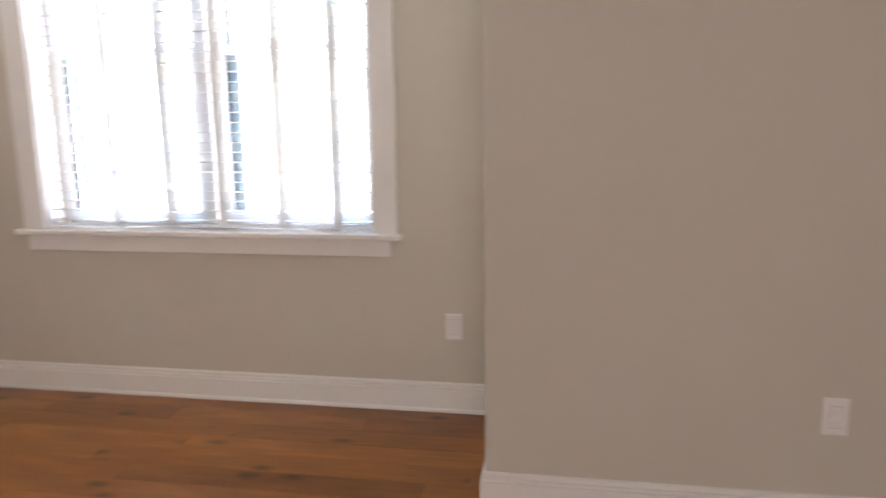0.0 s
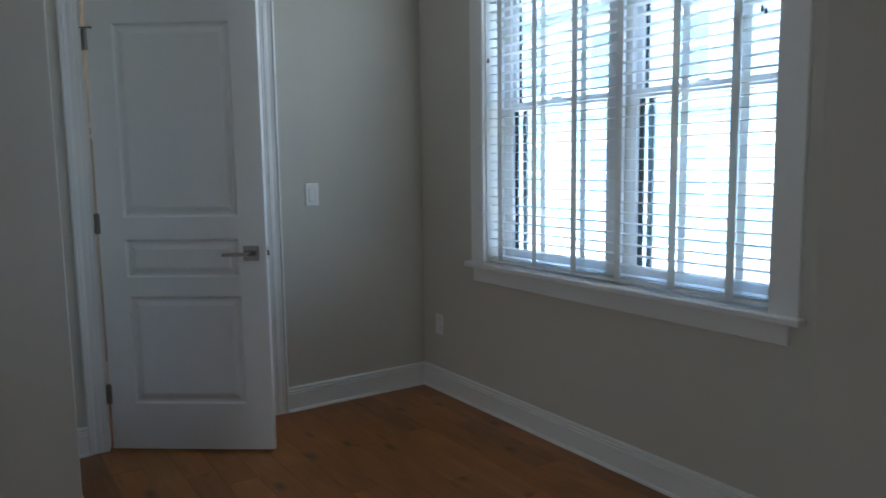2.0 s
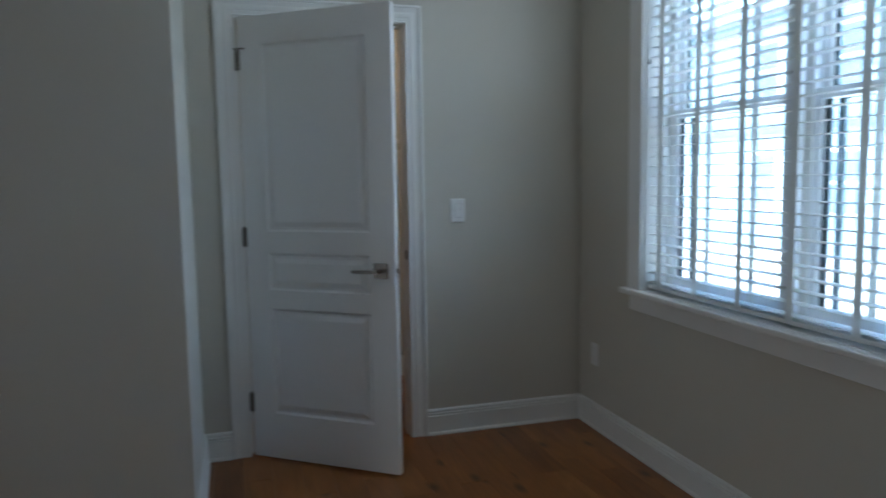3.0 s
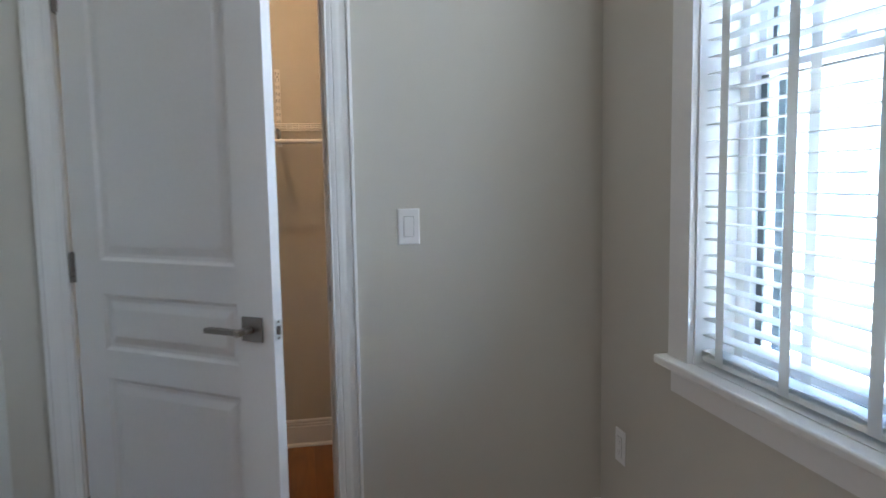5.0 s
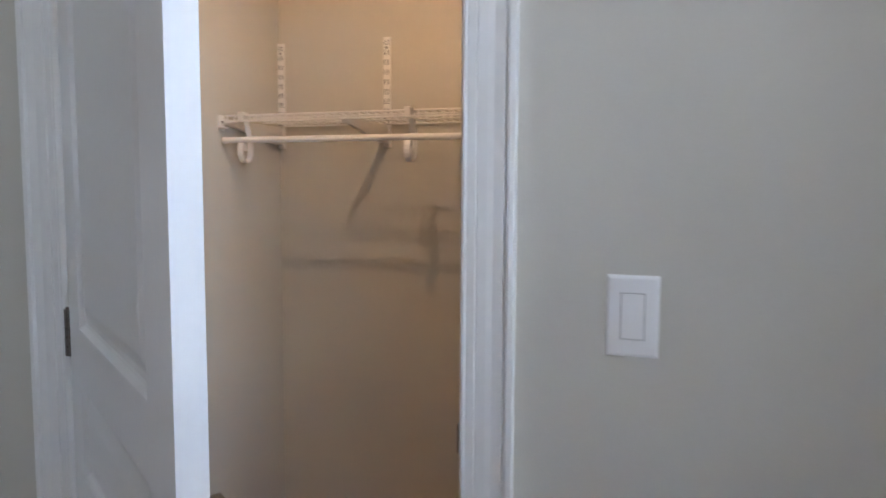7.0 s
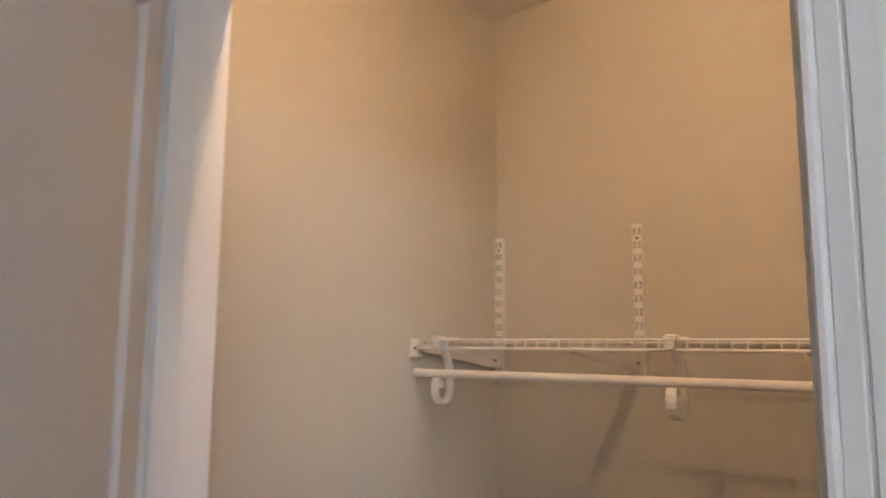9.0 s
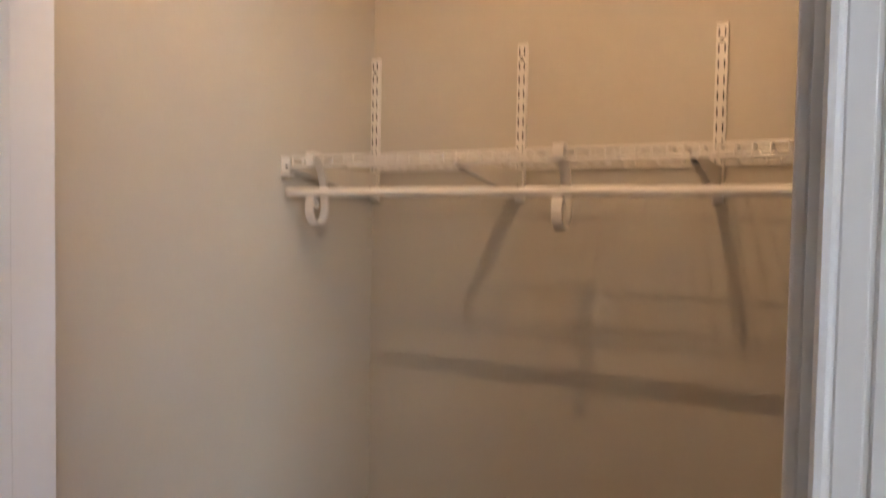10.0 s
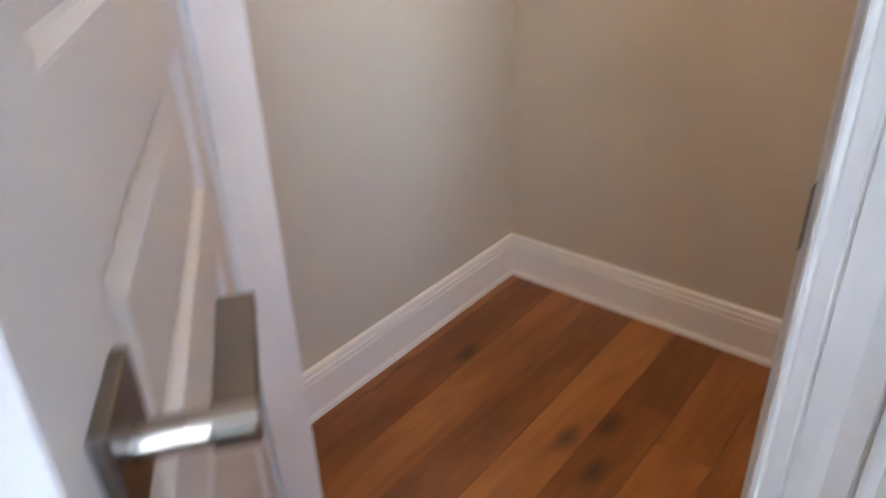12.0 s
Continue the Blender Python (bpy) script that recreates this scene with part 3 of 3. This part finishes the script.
prof = [(-0.025, -0.0004), (-0.0125, 0.0009), (0, 0.0013), (0.0125, 0.0009), (0.025, -0.0004), (0.025, -0.0026), (0, -0.0012), (-0.025, -0.0026)]
ends = [[bm.verts.new((x, y, z)) for x, z in prof] for y in (-BW, BW)]
for i in range(8):
    j = (i + 1) % 8
    bm.faces.new((ends[0][i], ends[0][j], ends[1][j], ends[1][i]))
bm.faces.new(ends[0]); bm.faces.new(ends[1])
first = part("slat", bm, BLIND, blind)
z = 0.8300
slats = []
while z < WZ1 - 0.095:
    slats.append(z)
    z += 0.0432
rnd = random.Random(4)
for k, z in enumerate(slats):
    s = first if k == 0 else new("slat", first.data)
    s.parent = blind
    s.matrix_basis = pose(0, 0, z, rnd.uniform(-0.05, 0.05), SLAT_TILT + rnd.uniform(-0.8, 0.8), 0)
for y in (-0.705, -0.960, -1.222, -1.478, -1.752, -2.003):
    for x in (-0.0285, 0.0275):
        part("ladder_tape", box(x, x + 0.001, y - MID - 0.0175, y - MID + 0.0175, 0.802, WZ1 - 0.06), TAPE, blind, "woven cloth ladder tape")
    part("tape_button", rod((-0.004, y - MID, 0.7935), (-0.004, y - MID, 0.801), 0.009, 12), TAPE, blind)
for y, z, n in ((-2.108, 1.790, 2), (-0.623, 1.815, 1)):
    for k in range(n):
        yy = y - MID + 0.014 * k
        cord = part("cord", rod((-0.034, yy, z + 0.01 * k), (-0.034, yy, WZ1 - 0.06), 0.0011, 6), TAPE, blind)
        bm = rod((-0.034, yy, z - 0.020 + 0.01 * k), (-0.034, yy, z + 0.01 * k), 0.0065, 10)
        for v in bm.verts:
            if v.co.z > z - 0.01 + 0.01 * k:
                v.co.x = -0.034 + (v.co.x + 0.034) * 0.45
                v.co.y = yy + (v.co.y - yy) * 0.45
        part("tassel", bm, BRASSD, cord, "small dark cord tassel")

# ---- closet shelf ----
SF, SZ = 0.795, 1.543           # front edge and top of the wire shelf
shelf = thing("wire_shelf", "white vinyl-coated ventilated wire shelf on wall brackets", "closet shelf", (0, 0, 0))
X0, X1 = CL + 0.022, CR - 0.01
for y, z, r in ((SF, SZ, 0.0030), (SF - 0.001, SZ - 0.0175, 0.0030), (0.853, SZ - 0.0045, 0.0030), (1.000, SZ - 0.0045, 0.0028), (CB - 0.012, SZ - 0.0045, 0.0028)):
    part("long_wire", rod((X0, y, z), (X1, y, z), r, 8), WIRE, shelf)
bm = rod((0, SF, SZ + 0.001), (0, CB - 0.008, SZ + 0.001), 0.0021, 6)
rod((0, SF - 0.003, SZ + 0.001), (0, SF - 0.003, SZ - 0.0195), 0.0021, 6, bm=bm)
w0 = part("cross_wire", bm, WIRE, shelf)
k = 0
while X0 + 0.006 + 0.0254 * k < X1:
    w = w0 if k == 0 else new("cross_wire", w0.data)
    w.parent = shelf
    w.location = (X0 + 0.006 + 0.0254 * k, 0, 0)
    k += 1

closet_rod = thing("closet_rod", "white painted round clothes rod hung under the wire shelf", "clothes rod", (0, 0, 0))
part("bar", rod((CL + 0.020, 0.792, 1.470), (CR - 0.01, 0.792, 1.470), 0.0092, 20), WIRE, closet_rod)
part("end_cap", rod((CL + 0.016, 0.792, 1.470), (CL + 0.024, 0.792, 1.470), 0.0105, 20), WIRE, closet_rod)

# strap: over the front wire, back and down behind the rod, then a round curl up to the rod's underside
HOOK = [(0.786, 1.528), (0.785, 1.545), (0.791, 1.5505), (0.802, 1.548), (0.814, 1.531), (0.826, 1.506), (0.834, 1.478), (0.8365, 1.452)]
HOOK += [(0.810 + 0.0265 * math.cos(radians(a)), 1.436 + 0.031 * math.sin(radians(a))) for a in range(0, -181, -20)]
HOOK += [(0.7845, 1.448), (0.789, 1.4605)]
for x in (-1.875, -1.343, -0.826):
    h_ob = thing("rod_hook", "white plastic hook strap carrying the clothes rod", "rod hook", (x, 0, 0), group="rod hooks")
    part("strap", strip(HOOK, -0.0095, 0.0095, 0.0055), WIRE, h_ob)
    part("clip", box(-0.0108, 0.0108, 0.783, 0.806, 1.5455, 1.552, 0.002), WIRE, h_ob)
    part("tongue", box(-0.0095, 0.0095, 0.806, 0.858, 1.5455, 1.5490, 0.001), WIRE, h_ob)
    part("tip", strip([(0.789, 1.4605), (0.797, 1.4555), (0.803, 1.447), (0.802, 1.438)], -0.0095, 0.0095, 0.004), WIRE, h_ob)

for x in (-1.9412, -1.548, -1.124, -0.706):
    std = thing("shelf_standard", "white slotted steel shelf standard screwed to the closet wall", "shelf standard", (x, CB, 0), group="shelf standards")
    part("channel", box(-0.0115, 0.0115, -0.012, 0, 1.462, 1.8185, 0.001), WIRE, std)
    k = 0
    zz = 1.800
    while zz > 1.545:
        for dx in (-0.0058, 0.0058):
            part("slot", box(dx - 0.0014, dx + 0.0014, -0.0126, -0.0115, zz - 0.0085, zz + 0.0085), SLOT, std)
        zz -= 0.0315
    part("screw", rod((0, -0.0118, 1.7842), (0, -0.0134, 1.7842), 0.0044, 12), NICKEL, std)
    brk = thing("shelf_bracket", "white steel shelf bracket arm under the wire shelf", "shelf bracket", (x, CB, 0), group="shelf brackets")
    for sx in (-0.0065, 0.0050):
        bm = bmesh.new()
        pts = [(-0.012, 1.474), (-0.012, 1.5335), (-0.335, 1.5335), (-0.335, 1.520), (-0.300, 1.514), (-0.060, 1.476)]
        a = [bm.verts.new((sx, y, z)) for y, z in pts]
        b = [bm.verts.new((sx + 0.0015, y, z)) for y, z in pts]
        for i in range(6):
            bm.faces.new((a[i], a[(i + 1) % 6], b[(i + 1) % 6], b[i]))
        bm.faces.new(a); bm.faces.new(b)
        part("flange", bm, WIRE, brk)
    part("web", box(-0.005, 0.005, -0.333, -0.013, 1.5320, 1.5345), WIRE, brk)
    bm = bmesh.new()
    slope = [(-0.300, 1.514), (-0.060, 1.476), (-0.060, 1.4775), (-0.300, 1.5155)]
    a = [bm.verts.new((-0.005, y, z)) for y, z in slope]
    b = [bm.verts.new((0.005, y, z)) for y, z in slope]
    for i in range(4):
        bm.faces.new((a[i], a[(i + 1) % 4], b[(i + 1) % 4], b[i]))
    bm.faces.new(a); bm.faces.new(b)
    part("sole", bm, WIRE, brk)
    part("screw", rod((-0.0075, -0.040, 1.494), (0.0075, -0.040, 1.494), 0.004, 10), SLOT, brk)

# shelf end clip on the side wall
end = thing("shelf_end_bracket", "white plastic end bracket holding the shelf to the side wall", "shelf bracket", (CL, 0, 0), group="shelf brackets")
part("wall_plate", box(0, 0.004, 0.785, 0.812, 1.500, 1.546, 0.0015), WIRE, end)
part("cradle", box(0.005, 0.026, 0.779, 0.801, 1.505, 1.510, 0.001), WIRE, end)
part("screw", rod((0.003, 0.799, 1.525), (0.0055, 0.799, 1.525), 0.0035, 10), SLOT, end)

# lampholder over the closet door, the source of the warm light
lamp = thing("lampholder", "white porcelain lampholder on the closet wall above the door", "wall lamp", (-1.244, 0.12, 2.288))
part("base", rod((0, 0, 0), (0, 0.018, 0), 0.055, 24), PLASTIC, lamp)
part("socket", rod((0, 0.018, 0), (0, 0.036, 0), 0.022, 20), PLASTIC, lamp)

# ---- outside the window ----
structure("ground", box(-80, 400, -300, 300, -0.62, -0.60), GROUND, "pale paved ground outside the house", "ground")
house = thing("neighbour_house", "pale stucco house across the lot with rows of windows", "house", (11.0, 0, -0.6))
part("wall", box(0, 8, -9, 16, 0, 5.6), STUCCO, house)
part("roof", box(-0.5, 8.5, -9.5, 16.5, 5.6, 5.85), ROOFM, house)
part("band", box(-0.06, 0, -9, 16, 2.85, 3.05), ROOFM, house)
part("band", box(-0.9, -0.8, -9, 2.4, 1.55, 1.62), ROOFM, house)
for y in (-6.5, -4.0, -1.5, 1.5, 4.0, 6.5, 9.0, 11.5):
    for z in (0.9, 3.6):
        w = part("window", box(-0.05, 0.0, y - 0.55, y + 0.55, z, z + 1.5, 0.01), VINYL, house)
        part("pane", box(-0.06, -0.05, y - 0.46, y + 0.46, z + 0.08, z + 0.71), FARGL, w)
        part("pane", box(-0.06, -0.05, y - 0.46, y + 0.46, z + 0.79, z + 1.42), FARGL, w)

# ---- floor boards ----
floor_base = box(WEST, 0.0, SOUTH - 0.12, 0.12, -0.05, -0.008)
box(CL - 0.08, 0.0, 0.12, CB, -0.05, -0.008, bm=floor_base)
floor = tagged(finish("floor", floor_base, SLOT), "stained hickory plank floor", "floor", kind="structure")
PW = 0.127
rnd = random.Random(11)
lengths = (0.62, 0.86, 1.14, 1.48)
meshes = {}


def board_mesh(length, width):
    c = 0.0009
    bm = bmesh.new()
    r = [[bm.verts.new((x, y, z)) for x, y in ((e, e), (width - e, e), (width - e, length - e), (e, length - e))] for e, z in ((0.0002, -0.008), (0.0002, -c), (c, 0.0))]
    for a, b in zip(r, r[1:]):
        for k in range(4):
            bm.faces.new((a[k], a[(k + 1) % 4], b[(k + 1) % 4], b[k]))
    bm.faces.new(r[2])
    bmesh.ops.recalc_face_normals(bm, faces=bm.faces)
    me = bpy.data.meshes.new("board")
    bm.to_mesh(me)
    bm.free()
    me.materials.append(WOOD)
    return me


def lay(x0, x1, y0, ends):
    """Rows of boards running along y, of random lengths, cut at the ends; gives their corners and sizes."""
    x = x0
    while x < x1 - 0.002:
        w = min(PW, x1 - x)
        y, y1 = y0, ends(x + w)
        ln = rnd.uniform(0.3, 1.2)
        while y < y1 - 0.002:
            ln = min(ln, y1 - y)
            if y1 - y - ln < 0.2:
                ln = y1 - y
            yield x, y, ln, w
            y += ln
            ln = rnd.choice(lengths)
        x += w


for x, y, ln, w in lay(-3.048, 0.0, -4.0, lambda edge: CB if edge > CL else 0.0):
    key = (round(ln, 3), round(w, 3))
    if key not in meshes:
        meshes[key] = board_mesh(ln, w)
    ob = new("board", meshes[key])
    ob.parent = floor
    ob.location = (x, y, rnd.uniform(-0.0004, 0.0))

verts, faces = [], []
far_boards = list(lay(-5.08, -3.048, SOUTH - 0.12, lambda edge: LY)) + list(lay(-3.048, 0.0, SOUTH - 0.12, lambda edge: -4.0))
for x, y, ln, w in far_boards:
    k = len(verts)
    for e, z in ((0.0002, -0.008), (0.0002, -0.0009), (0.0009, 0.0)):
        verts += [(x + e, y + e, z), (x + w - e, y + e, z), (x + w - e, y + ln - e, z), (x + e, y + ln - e, z)]
    for r in (0, 4):
        faces += [(k + r + i, k + r + (i + 1) % 4, k + r + 4 + (i + 1) % 4, k + r + 4 + i) for i in range(4)]
    faces.append((k + 8, k + 9, k + 10, k + 11))
rest = bpy.data.meshes.new("far_boards")
rest.from_pydata(verts, [], faces)
rest.materials.append(WOOD)
far = new("far_boards", rest)
far.parent = floor
tagged(far, kind="stuff")
